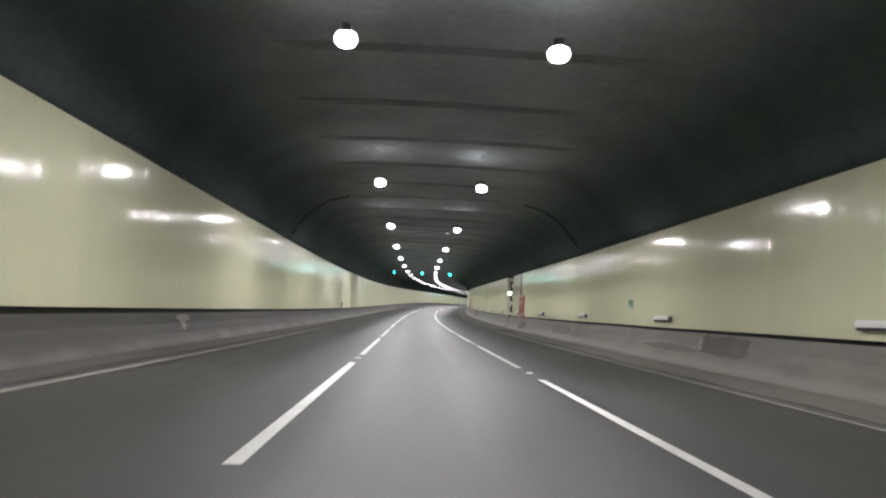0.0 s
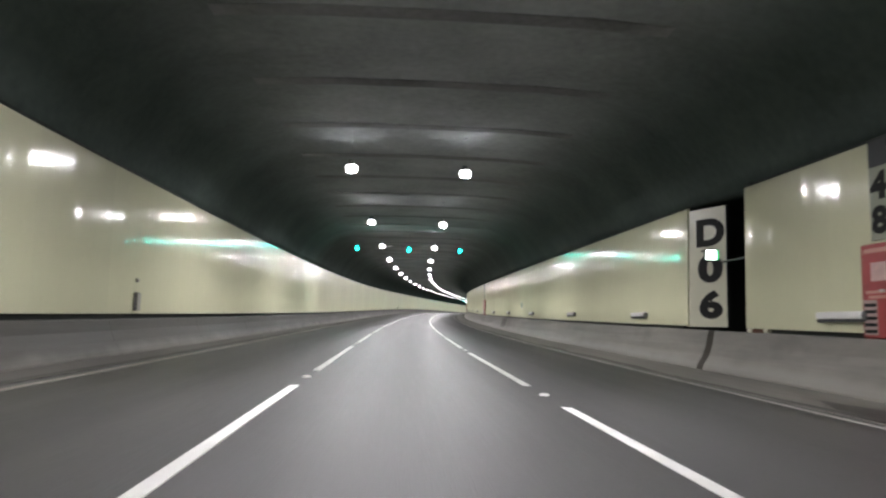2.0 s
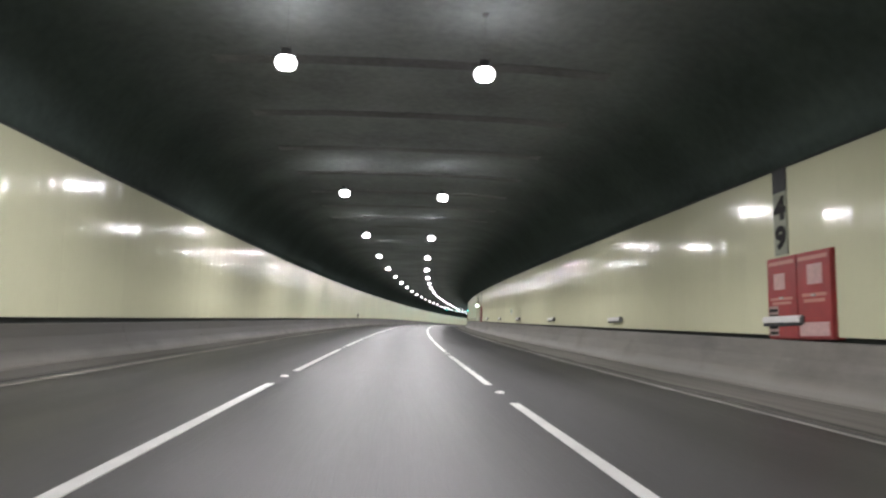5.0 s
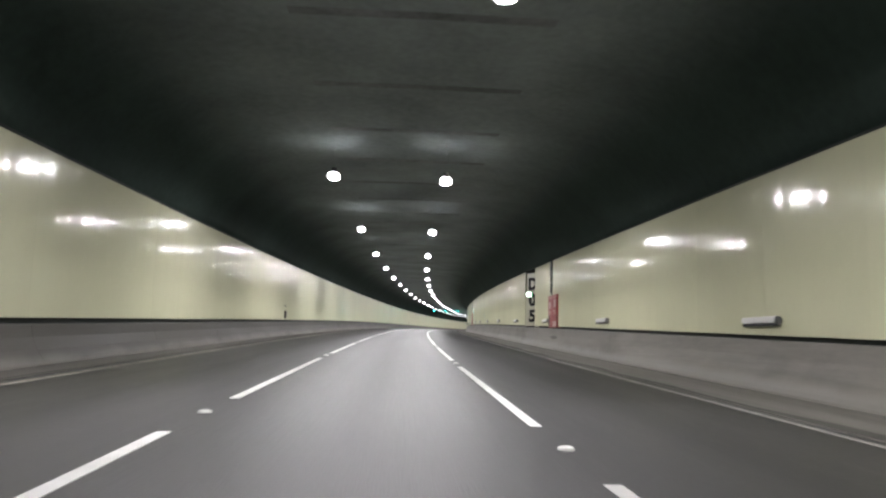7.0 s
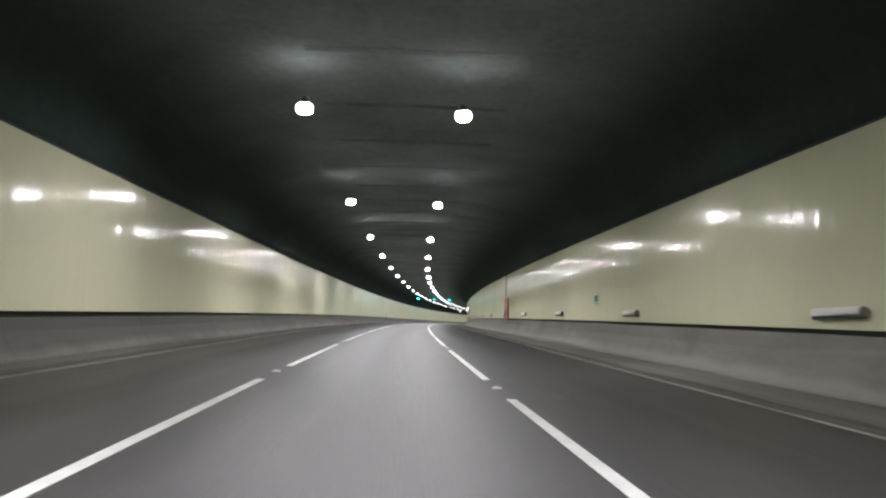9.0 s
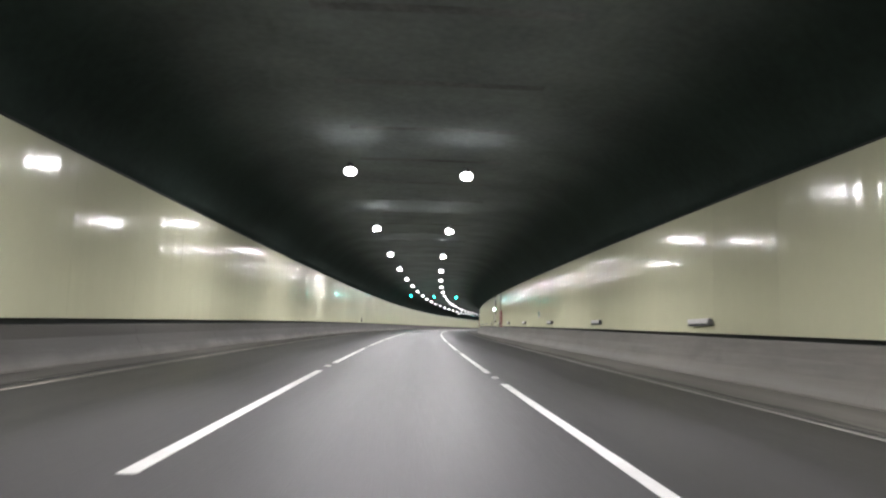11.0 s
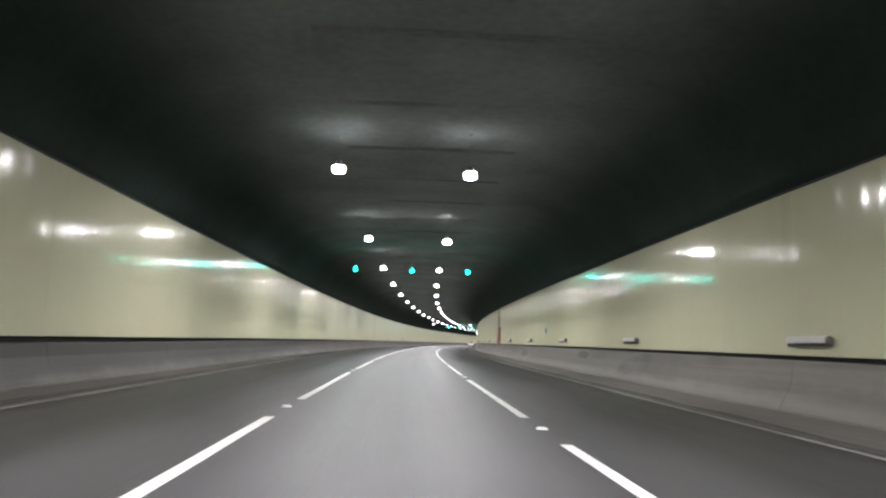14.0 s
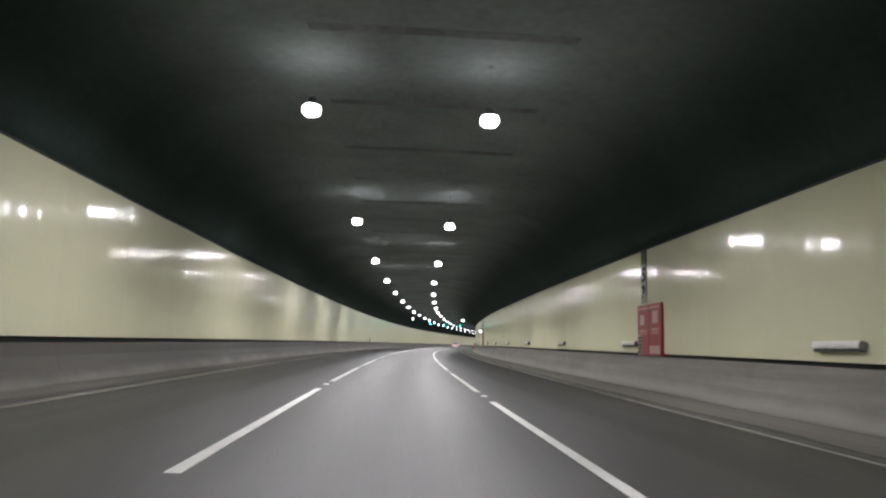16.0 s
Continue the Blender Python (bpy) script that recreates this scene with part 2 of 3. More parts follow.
def soffit():
    """Concrete, painted paler in the flat middle for the lamps' glare, near-black over the haunches, with a ragged edge
    between.
    """
    m = material("sooty_soffit", (1, 1, 1), 0.9, vary=0.4, scale=0.35, fine=5, bump=0.006, bump_scale=12, spec=0.1)
    n, link = m.node_tree.nodes, m.node_tree.links.new
    b = n["Principled BSDF"]
    grain = b.inputs["Base Color"].links[0].from_socket
    uvm, sep, rag = n.new("ShaderNodeUVMap"), n.new("ShaderNodeSeparateXYZ"), n.new("ShaderNodeTexNoise")
    link(uvm.outputs[0], sep.inputs[0])
    rag.inputs["Scale"].default_value = 0.35
    rag.inputs["Detail"].default_value = 5
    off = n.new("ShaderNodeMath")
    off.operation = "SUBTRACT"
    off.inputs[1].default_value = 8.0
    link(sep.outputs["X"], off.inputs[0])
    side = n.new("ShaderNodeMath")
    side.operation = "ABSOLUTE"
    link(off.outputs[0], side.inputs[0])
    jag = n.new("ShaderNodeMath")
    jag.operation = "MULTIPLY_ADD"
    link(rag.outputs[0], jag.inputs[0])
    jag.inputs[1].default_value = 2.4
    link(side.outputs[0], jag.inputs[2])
    # lamp glare put into the colour: grey near the middle, dark beyond
    haunch_dark = n.new("ShaderNodeMapRange")
    haunch_dark.interpolation_type = "SMOOTHSTEP"
    haunch_dark.inputs[1].default_value, haunch_dark.inputs[2].default_value = 3.2, 7.4
    link(jag.outputs[0], haunch_dark.inputs[0])
    mix = n.new("ShaderNodeMix")
    mix.data_type = "RGBA"
    link(haunch_dark.outputs[0], mix.inputs["Factor"])
    # the first stretch is paler, the later one is blacker
    station_mix = n.new("ShaderNodeMapRange")
    station_mix.interpolation_type = "SMOOTHSTEP"
    station_mix.inputs[1].default_value, station_mix.inputs[2].default_value = 105, 165
    link(sep.outputs["Y"], station_mix.inputs[0])
    for socket, early, black in (("A", (0.37, 0.395, 0.40, 1), (0.262, 0.295, 0.288, 1)), ("B", (0.088, 0.113, 0.104, 1), (0.042, 0.061, 0.053, 1))):
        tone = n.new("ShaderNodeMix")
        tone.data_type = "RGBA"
        link(station_mix.outputs[0], tone.inputs["Factor"])
        tone.inputs["A"].default_value, tone.inputs["B"].default_value = early, black
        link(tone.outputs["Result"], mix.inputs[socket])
    mul = n.new("ShaderNodeVectorMath")
    mul.operation = "MULTIPLY"
    link(mix.outputs["Result"], mul.inputs[0])
    link(grain, mul.inputs[1])
    link(mul.outputs[0], b.inputs["Base Color"])
    return m


SOFFIT = soffit()


# ---- builders ----
def mesh_ob(name, bm, mat, parent=None, label=""):
    me = bpy.data.meshes.new(name)
    bm.to_mesh(me)
    bm.free()
    for m in (mat if isinstance(mat, (list, tuple)) else [mat]):
        me.materials.append(m)
    ob = new(name, me)
    if parent:
        ob.parent = parent
    if label:
        tagged(ob, label)
    return ob


part = mesh_ob


def thing(name, label, category, group=""):
    return tagged(new(name), label, category, group)


def box(bm, x0, x1, y0, y1, z0, z1, bevel=0.0):
    r = bmesh.ops.create_cube(bm, size=1, matrix=Matrix.Translation(((x0 + x1) / 2, (y0 + y1) / 2, (z0 + z1) / 2)) @ Matrix.Diagonal((x1 - x0, y1 - y0, z1 - z0, 1)))
    if bevel:
        edges = {e for v in r["verts"] for e in v.link_edges}
        bmesh.ops.bevel(bm, geom=list(edges), offset=bevel, segments=2, affect="EDGES")
    return bm


def boxed(*a, bevel=0.0):
    return box(bmesh.new(), *a, bevel=bevel)


def rod(bm, x, y, z0, z1, r, sides=8):
    bmesh.ops.create_cone(bm, cap_ends=True, segments=sides, radius1=r, radius2=r, depth=z1 - z0, matrix=Matrix.Translation((x, y, (z0 + z1) / 2)))


def sweep(name, profile, s0, s1, mat, step=3.0, closed=True, smooth=False, bm=None):
    """Sweeps a section [(u, z), ...] along the tunnel. UV: length round the section, station."""
    bm = bm or bmesh.new()
    uvl = bm.loops.layers.uv.verify()
    count = max(1, int(math.ceil((s1 - s0) / step)))
    stations = [s0 + (s1 - s0) * i / count for i in range(count + 1)]
    run = [0.0]
    loop = profile + ([profile[0]] if closed else [])
    for a, b in zip(loop, loop[1:]):
        run.append(run[-1] + math.dist(a, b))
    rings = [[bm.verts.new(at(s, u, z)) for u, z in profile] for s in stations]
    k = len(profile)
    for i in range(count):
        for j in range(k if closed else k - 1):
            f = bm.faces.new((rings[i][j], rings[i][(j + 1) % k], rings[i + 1][(j + 1) % k], rings[i + 1][j]))
            f.smooth = smooth
            for lp, uv in zip(f.loops, ((run[j], stations[i]), (run[j + 1], stations[i]), (run[j + 1], stations[i + 1]), (run[j], stations[i + 1]))):
                lp[uvl].uv = uv
    if closed:
        bm.faces.new(rings[0])
        bm.faces.new(rings[-1][::-1])
    bmesh.ops.recalc_face_normals(bm, faces=bm.faces)
    if name is None:
        return bm
    return mesh_ob(name, bm, mat)


def span(s0, s1, u, z, length):
    """The pose that lays a piece of that length (local y, from 0) from s0 to s1."""
    a, b = at(s0, u, z), at(s1, u, z)
    y = b - a
    x = Vector((y.y, -y.x, 0)).normalized()
    zz = x.cross(y.normalized())
    m = Matrix((x, y / length, zz)).transposed().to_4x4()
    m.translation = a
    return m


def repeat(ob, m, parent=None):
    """One more piece on the same mesh."""
    o = new(ob.name.split(".")[0], ob.data)
    o.matrix_basis = m
    o.parent = parent
    return o


def lettering(name, text, height, mat, m, parent, label="", bold=0.03):
    """Stacked or plain characters in the built-in font, as a thin mesh; local x across, z up, facing -y."""
    cu = bpy.data.curves.new(name, "FONT")
    cu.body, cu.size, cu.extrude, cu.offset = text, 1.0, 0.004, bold
    cu.align_x = "CENTER"
    tmp = bpy.data.objects.new(name, cu)
    me = bpy.data.meshes.new_from_object(tmp)
    bpy.data.objects.remove(tmp)
    zs = [v.co.y for v in me.vertices]
    k = height / (max(zs) - min(zs))
    base = min(zs)
    for v in me.vertices:
        x, y, z = v.co
        v.co = (x * k, -z, (y - base) * k)
    me.materials.clear()
    me.materials.append(mat)
    ob = new(name, me)
    ob.parent = parent
    ob.matrix_basis = m
    if label:
        tagged(ob, label)
    return ob


# ---- plan ----
START, END = -64.0, 690.0
LEFT, RIGHT = -6.445, 7.33          # faces of the cream panels
MODULE = 122.34 / 40                # one panel
DOOR = 67.50                        # near edge of the first exit recess
DOORS = [DOOR + 122.34 * k for k in range(-1, 6)]
PANEL_LOW = {"l": 0.93, "r": 0.955}
PANEL_TOP = {"l": 4.10, "r": 4.094}
CABINET = 63.50
LAMP_0, LAMP_STEP = 23.37, 12.5

# ---- road ----
road = tagged(sweep("road", [(-5.25, road_z(-5.25)), (5.28, road_z(5.28)), (5.28, -0.5), (-5.25, -0.5)], START, END, ASPHALT), "dark grey asphalt road of three lanes, polished in the wheel tracks", "road", kind="structure")
for side, u0, u1, mat in (("left", -6.12, -5.25, GUTTER_DARK), ("right", 5.28, 6.98, GUTTER)):
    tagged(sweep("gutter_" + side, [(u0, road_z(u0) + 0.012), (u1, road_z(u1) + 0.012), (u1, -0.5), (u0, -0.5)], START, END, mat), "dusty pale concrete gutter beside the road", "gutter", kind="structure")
for side, u in (("left", -5.01), ("right", 5.081)):
    w = 0.055 if side == "left" else 0.045
    e = sweep("edge_line", [(u - w, road_z(u - w) - 0.01), (u - w, road_z(u - w) + 0.005), (u + w, road_z(u + w) + 0.005), (u + w, road_z(u + w) - 0.01)], START + 0.5, END - 0.5, PAINT_DIRTY if side == "left" else PAINT_WORN)
    e.parent = road
    tagged(e, "worn dirty white edge line")

fresh_line = sweep("edge_line", [(-5.07, road_z(-5.07)), (-5.07, road_z(-5.07) + 0.009), (-4.95, road_z(-4.95) + 0.009), (-4.95, road_z(-4.95))], START + 1, 25.3, PAINT_WORN)
fresh_line.parent = road
tagged(fresh_line, "less worn stretch of the white edge line")

# a dark line of settled dirt between each edge line and its gutter, of uneven width
for side, u0, u1 in (("left", -5.38, -5.26), ("right", 5.29, 5.45)):
    rng = random.Random(31 if side == "left" else 32)
    bm = bmesh.new()
    stations = [START + 0.6 + 1.6 * i for i in range(int((END - START - 1.2) / 1.6))]
    rows = []
    for s in stations:
        a, b = (u0 + rng.uniform(-0.10, 0.05), u1) if side == "left" else (u0, u1 + rng.uniform(-0.06, 0.16))
        rows.append([bm.verts.new(at(s, u, road_z(u) + 0.0155)) for u in (a, (a + b) / 2, b)])
    for a, b in zip(rows, rows[1:]):
        for j in range(2):
            bm.faces.new((a[j], a[j + 1], b[j + 1], b[j]))
    bmesh.ops.recalc_face_normals(bm, faces=bm.faces)
    tagged(mesh_ob("dirt_line", bm, DIRT, road), "dark settled dirt along the gutter")

# ---- concrete barriers ----
PROFILE_R = [(6.95, -0.3), (6.95, -0.03), (6.98, 0.05), (7.12, 0.27), (7.21, 0.55), (7.26, 0.84), (7.28, 0.865), (7.50, 0.865), (7.50, -0.3)]
PROFILE_L = [(-6.08, -0.3), (-6.08, 0.12), (-6.11, 0.19), (-6.24, 0.36), (-6.33, 0.58), (-6.37, 0.79), (-6.39, 0.815), (-6.60, 0.815), (-6.60, -0.3)]

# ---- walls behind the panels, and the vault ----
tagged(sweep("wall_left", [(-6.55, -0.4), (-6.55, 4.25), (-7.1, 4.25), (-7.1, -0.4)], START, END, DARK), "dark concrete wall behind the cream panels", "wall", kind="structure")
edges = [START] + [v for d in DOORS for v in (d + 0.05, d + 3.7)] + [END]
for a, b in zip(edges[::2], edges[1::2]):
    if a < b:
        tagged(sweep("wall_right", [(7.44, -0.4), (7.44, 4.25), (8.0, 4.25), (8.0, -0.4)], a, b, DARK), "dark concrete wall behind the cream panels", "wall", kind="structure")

VAULT_LINE = [(-6.56, 4.15), (-6.50, 4.45), (-6.20, 5.0), (-5.70, 5.62), (-4.9, 6.18), (-3.9, 6.45), (-1.9, 6.54), (0.5, 6.56), (3.0, 6.54), (4.6, 6.45), (5.6, 6.18), (6.35, 5.65), (6.95, 4.95), (7.30, 4.45), (7.46, 4.15)]
OUTER = [(8.05, 4.15), (7.9, 4.6), (7.0, 6.2), (5.0, 7.1), (0.5, 7.2), (-4.5, 7.1), (-6.3, 6.2), (-7.1, 4.6), (-7.15, 4.15)]
RIB = 45.3


def rib(part_line, depth):
    return [(u * 0.996, z - depth) for u, z in part_line] + [(u, z + 0.05) for u, z in part_line][::-1]


# shallow ribs every few metres; every eleventh goes down over the haunches as a black joint
rib_bm = {False: bmesh.new(), True: bmesh.new()}
k0 = int((START - RIB) / 3.83) + 1
s = RIB + 3.83 * k0
while s < END - 2:
    late = s > 150
    if k0 % 11 == 0 and 40 < s < 60:
        for line_part in (VAULT_LINE[1:6], VAULT_LINE[-6:-1]):
            tagged(sweep("ceiling_joint", rib(line_part, 0.012), s, s + 0.34, JOINT, step=1.0), "black joint band down the side of the vault", "ceiling", kind="structure")
    sweep(None, rib(VAULT_LINE[6:-6] if late else VAULT_LINE[5:-5], 0.006 if late else 0.016), s, s + (0.3 if late else 0.45), None, step=1.0, bm=rib_bm[late])
    s, k0 = s + 3.83, k0 + 1
tagged(sweep("ceiling", VAULT_LINE + OUTER, START, END, SOFFIT, smooth=True), "dark concrete vault, its flat middle painted greyer for the lamps' glare", "ceiling", kind="structure")
for late, mat in ((False, VAULT), (True, VAULT_LATE)):
    tagged(mesh_ob("ceiling_ribs", rib_bm[late], mat), "shallow dark cross ribs under the vault", "ceiling", kind="structure")
for name, sa, sb in (("wall_back", START - 0.5, START + 0.02), ("wall_far", END - 0.02, END + 0.5)):
    tagged(sweep(name, [(-7.1, -0.5), (8.0, -0.5), (8.0, 4.3), (7.0, 6.2), (5.0, 7.1), (-4.5, 7.1), (-6.3, 6.2), (-7.1, 4.3)], sa, sb, VAULT), "plain dark concrete end wall", "wall", kind="structure")


# ---- lamps ----
def tunnel_lamp():
    ob = thing("tunnel_lamp", "bright white tunnel floodlight in a grey housing hung from the vault", "lamp", "lamps along the vault")

    def bowl(profile):
        bm = bmesh.new()
        rings = [[bm.verts.new((0.19 * r * math.cos(a * math.pi / 12), 0.18 * r * math.sin(a * math.pi / 12), z)) for a in range(24)] for r, z in profile]
        for a, b in zip(rings, rings[1:]):
            for j in range(24):
                bm.faces.new((a[j], a[(j + 1) % 24], b[(j + 1) % 24], b[j])).smooth = True
        bm.faces.new(rings[0])
        bm.faces.new(rings[-1][::-1])
        bmesh.ops.recalc_face_normals(bm, faces=bm.faces)
        return bm

    part("bowl", bowl(((0.86, 0.0), (0.97, -0.03), (1.0, -0.065), (0.97, -0.10), (0.90, -0.132), (0.79, -0.158), (0.69, -0.158), (0.68, -0.13))), BOWL, ob, "glowing white bowl")
    # unseen upward glow, added to brighten the vault round each lamp
    part("top_glass", bowl(((0.84, 0.004), (0.84, 0.008), (0.80, 0.010), (0.3, 0.010))), UPLIGHT, ob, "added glow that brightens the vault")
    part("lens", bowl(((0.675, -0.140), (0.68, -0.149), (0.45, -0.149))), LAMP, ob, "glaring white lens")
    bm = bmesh.new()
    rim = [[bm.verts.new(((0.19 + w) * math.cos(a * math.pi / 12), (0.18 + w) * math.sin(a * math.pi / 12), z)) for a in range(24)] for w, z in ((0.002, 0.002), (0.012, 0.0), (0.014, 0.012), (0.002, 0.03))]
    for a, b in zip(rim, rim[1:] + rim[:1]):
        for j in range(24):
            bm.faces.new((a[j], a[(j + 1) % 24], b[(j + 1) % 24], b[j]))
    bmesh.ops.recalc_face_normals(bm, faces=bm.faces)
    part("rim", bm, BLACK, ob)
    bm = bmesh.new()
    bmesh.ops.create_cone(bm, cap_ends=True, segments=20, radius1=0.115, radius2=0.09, depth=0.16, matrix=Matrix.Translation((0, 0, 0.092)))
    for i in range(5):
        box(bm, -0.08 + i * 0.04 - 0.006, -0.08 + i * 0.04 + 0.006, -0.08, 0.08, 0.165, 0.19)
    part("housing", bm, STEEL_DARK, ob)
    bm = bmesh.new()
    rod(bm, 0, 0, 0.12, 1.08, 0.003)
    box(bm, -0.05, 0.05, -0.05, 0.05, 1.03, 1.06)
    part("hanger", bm, VAULT, ob)
    return ob


first_lamp = None
k = int((START - LAMP_0) / LAMP_STEP) + 1
while LAMP_0 + LAMP_STEP * k < END - 3:
    for u, z in ((-1.935, 5.52), (1.543, 5.481)):
        m = stand(LAMP_0 + LAMP_STEP * k, u, z)
        if first_lamp is None:
            first_lamp = tunnel_lamp()
            first_lamp.matrix_basis = m
        else:
            copy_thing(first_lamp, m)
    k += 1


# ---- lane signals ----
def lane_signal():
    ob = thing("lane_signal", "black lane control signal showing a lit green down arrow", "traffic signal", "lane signals over the road")
    part("case", boxed(-0.20, 0.20, 0.02, 0.14, -0.20, 0.20, bevel=0.02), DARK, ob)
    bm = bmesh.new()
    pts = [(x * 0.6, z * 0.6) for x, z in ((-0.03, 0.22), (0.03, 0.22), (0.03, -0.11), (0.15, 0.06), (0.2, 0.01), (0.0, -0.24), (-0.2, 0.01), (-0.15, 0.06), (-0.03, -0.11))]
    f = bm.faces.new([bm.verts.new((x, 0.0, z)) for x, z in pts])
    r = bmesh.ops.extrude_face_region(bm, geom=[f])
    for v in r["geom"]:
        if isinstance(v, bmesh.types.BMVert):
            v.co.y += 0.03
    bmesh.ops.recalc_face_normals(bm, faces=bm.faces)
    part("arrow", bm, ARROW, ob, "glowing green down arrow")
    # unseen hood, added to keep the green light off the vault
    bm = boxed(-0.18, 0.18, -0.20, 0.03, 0.17, 0.182)
    part("visor", bm, DARK, ob)
    bm = bmesh.new()
    rod(bm, 0, 0.08, 0.22, 1.22, 0.012)
    part("hanger", bm, VAULT, ob)
    return ob


first_signal = None
for s in (99.03, 348.24, 507.0):
    for u in (-3.656, -0.152, 3.309):
        m = stand(s, u, 5.326)
        if first_signal is None:
            first_signal = lane_signal()
            first_signal.matrix_basis = m
        else:
            copy_thing(first_signal, m)


def speed_sign():
    ob = thing("speed_sign", "lit round white variable speed sign hung from the vault", "traffic sign", "lit speed signs")
    part("case", boxed(-0.42, 0.42, 0.03, 0.16, -0.42, 0.42, bevel=0.03), PITCH, ob)
    bm = bmesh.new()
    bmesh.ops.create_cone(bm, cap_ends=True, segments=28, radius1=0.18, radius2=0.18, depth=0.03, matrix=Matrix.Translation((0, 0.015, 0)) @ Matrix.Rotation(radians(90), 4, "X"))
    part("face", bm, SIGN_LIT, ob, "glowing white round face")
    bm = bmesh.new()
    rod(bm, -0.2, 0.1, 0.40, 1.25, 0.014)
    rod(bm, 0.2, 0.1, 0.40, 1.25, 0.014)
    part("hanger", bm, VAULT, ob)
    return ob


for u in (-3.6, 5.05):
    speed_sign().matrix_basis = stand(468.0, u, 5.1)

# ---- fire cabinets, number strips, low wall lamps and signs on the panels ----
def fire_cabinet():
    """Local y from 0 to -2 along the wall, towards the driver; x negative into the road."""
    ob = thing("fire_cabinet", "faded red fire hose cabinet with two doors and pale labels", "cabinet", "fire cabinets along the wall")
    part("body", boxed(-0.05, 0.12, -2.0, 0.0, 0.0, 1.53, bevel=0.01), RED, ob)
    for y0, y1 in ((-1.98, -1.01), (-0.99, -0.02)):
        door = part("door", boxed(-0.075, -0.048, y0, y1, 0.02, 1.51, bevel=0.006), RED, ob)
        part("handle", boxed(-0.10, -0.07, (y0 + y1) / 2 - 0.05, (y0 + y1) / 2 + 0.05, 0.74, 0.78, bevel=0.006), STEEL, door, "small steel handle")
    for y0, y1, z0, z1, mat, lab in ((-0.62, -0.25, 0.92, 1.22, LABEL, "pale faded pictogram plate"), (-1.75, -1.32, 0.95, 1.30, LABEL, "pale faded pictogram plate"), (-1.9, -1.05, 0.06, 0.30, LABEL, "pale faded notice plate")):
        part("label_plate", boxed(-0.080, -0.072, y0, y1, z0, z1), mat, ob, lab)
    for y0, y1, z0, z1 in ((-0.92, -0.10, 1.38, 1.45), (-1.9, -1.06, 1.38, 1.45), (-0.85, -0.12, 0.72, 0.77), (-0.80, -0.18, 0.64, 0.69), (-1.85, -1.15, 0.74, 0.80), (-1.80, -1.2, 0.64, 0.70)):
        part("lettering_bar", boxed(-0.079, -0.072, y0, y1, z0, z1), PINK, ob)
    part("label_plate", boxed(-0.078, -0.072, -0.37, -0.05, 0.06, 0.62), STRIPED, ob, "pale plate with black stripes")
    for i in range(5):
        part("stripe", boxed(-0.082, -0.077, -0.35, -0.07, 0.09 + 0.105 * i, 0.145 + 0.105 * i), BLACK, ob, "black stripe")
    return ob


cab = None
for number in range(47, 58):
    s = {48: 63.50, 49: 124.60, 50: 185.63, 52: 306.83, 53: 369.09}.get(number, CABINET + 61.17 * (number - 48))
    m = stand(s, RIGHT, 0.868)
    if cab is None:
        cab = fire_cabinet()
        cab.matrix_basis = m
    else:
        copy_thing(cab, m)
    strip = thing("number_strip", "white strip with black stacked cabinet number on the wall", "sign", "number strips over the cabinets")
    strip.matrix_basis = stand(s - 0.45, RIGHT, 2.45)
    part("plate", boxed(-0.022, 0.0, -0.22, 0.22, 0.0, 1.20), STRIP, strip)
    part("cap", boxed(-0.026, 0.0, -0.22, 0.22, 1.20, 1.63), STEEL_DARK, strip, "dark top field")
    for ch, z in zip(str(number), (0.66, 0.10)):
        lettering("digit", ch, 0.46, BLACK, Matrix.Translation((-0.024, 0, z)) @ Matrix.Rotation(radians(-90), 4, "Z") @ Matrix.Diagonal((1.25, 1, 1, 1)), strip, bold=0.05)


def wall_light():
    ob = thing("wall_light", "pale grey box light fixed low on the cream wall", "wall light", "low lights along the wall")
    part("body", boxed(-0.12, 0.0, -0.56, 0.71, 0.06, 0.185, bevel=0.022), BODY_WHITE, ob)
    part("base", boxed(-0.105, 0.0, -0.58, 0.68, 0.0, 0.061, bevel=0.008), STEEL_DARK, ob)
    cap = bmesh.new()
    bmesh.ops.create_cone(cap, cap_ends=True, segments=16, radius1=0.092, radius2=0.075, depth=0.07, matrix=Matrix.Translation((-0.06, -0.595, 0.095)) @ Matrix.Rotation(radians(90), 4, "X") @ Matrix.Diagonal((0.7, 1, 1, 1)))
    part("end_cap", cap, CAP_GREY, ob, "dark rounded end cap")
    return ob


wl = None
for k in range(-6, 67):
    m = stand(2.7 + 10.195 * k + (0.75 if 2 <= k <= 5 else -0.8 if k in (33, 34) else -1.0 if 8 <= k < 15 or 30 <= k < 33 else -0.5 if k in (15, 16, 35) else 0.15), RIGHT, 1.125)
    if wl is None:
        wl = wall_light()
        wl.matrix_basis = m
    else:
        copy_thing(wl, m)


def exit_notice():
    ob = thing("exit_notice", "small green and white exit distance sign on the wall", "sign", "exit notices along the wall")
    part("plate", boxed(-0.02, 0.0, -0.24, 0.24, 0.0, 0.38, bevel=0.004), WHITE, ob)
    part("field", boxed(-0.026, -0.018, -0.22, 0.22, 0.12, 0.36), GREEN, ob, "green upper field")
    part("lettering_bar", boxed(-0.026, -0.018, -0.16, 0.16, 0.04, 0.08), GREEN, ob)
    return ob


en = None
for ns in (-23.7, 37.4, 97.4, 158.5, 221.0, 282.1, 343.1, 404.3, 465.4, 526.6, 587.8):
    m = stand(ns, RIGHT, 1.52)
    if en is None:
        en = exit_notice()
        en.matrix_basis = m
    else:
        copy_thing(en, m)


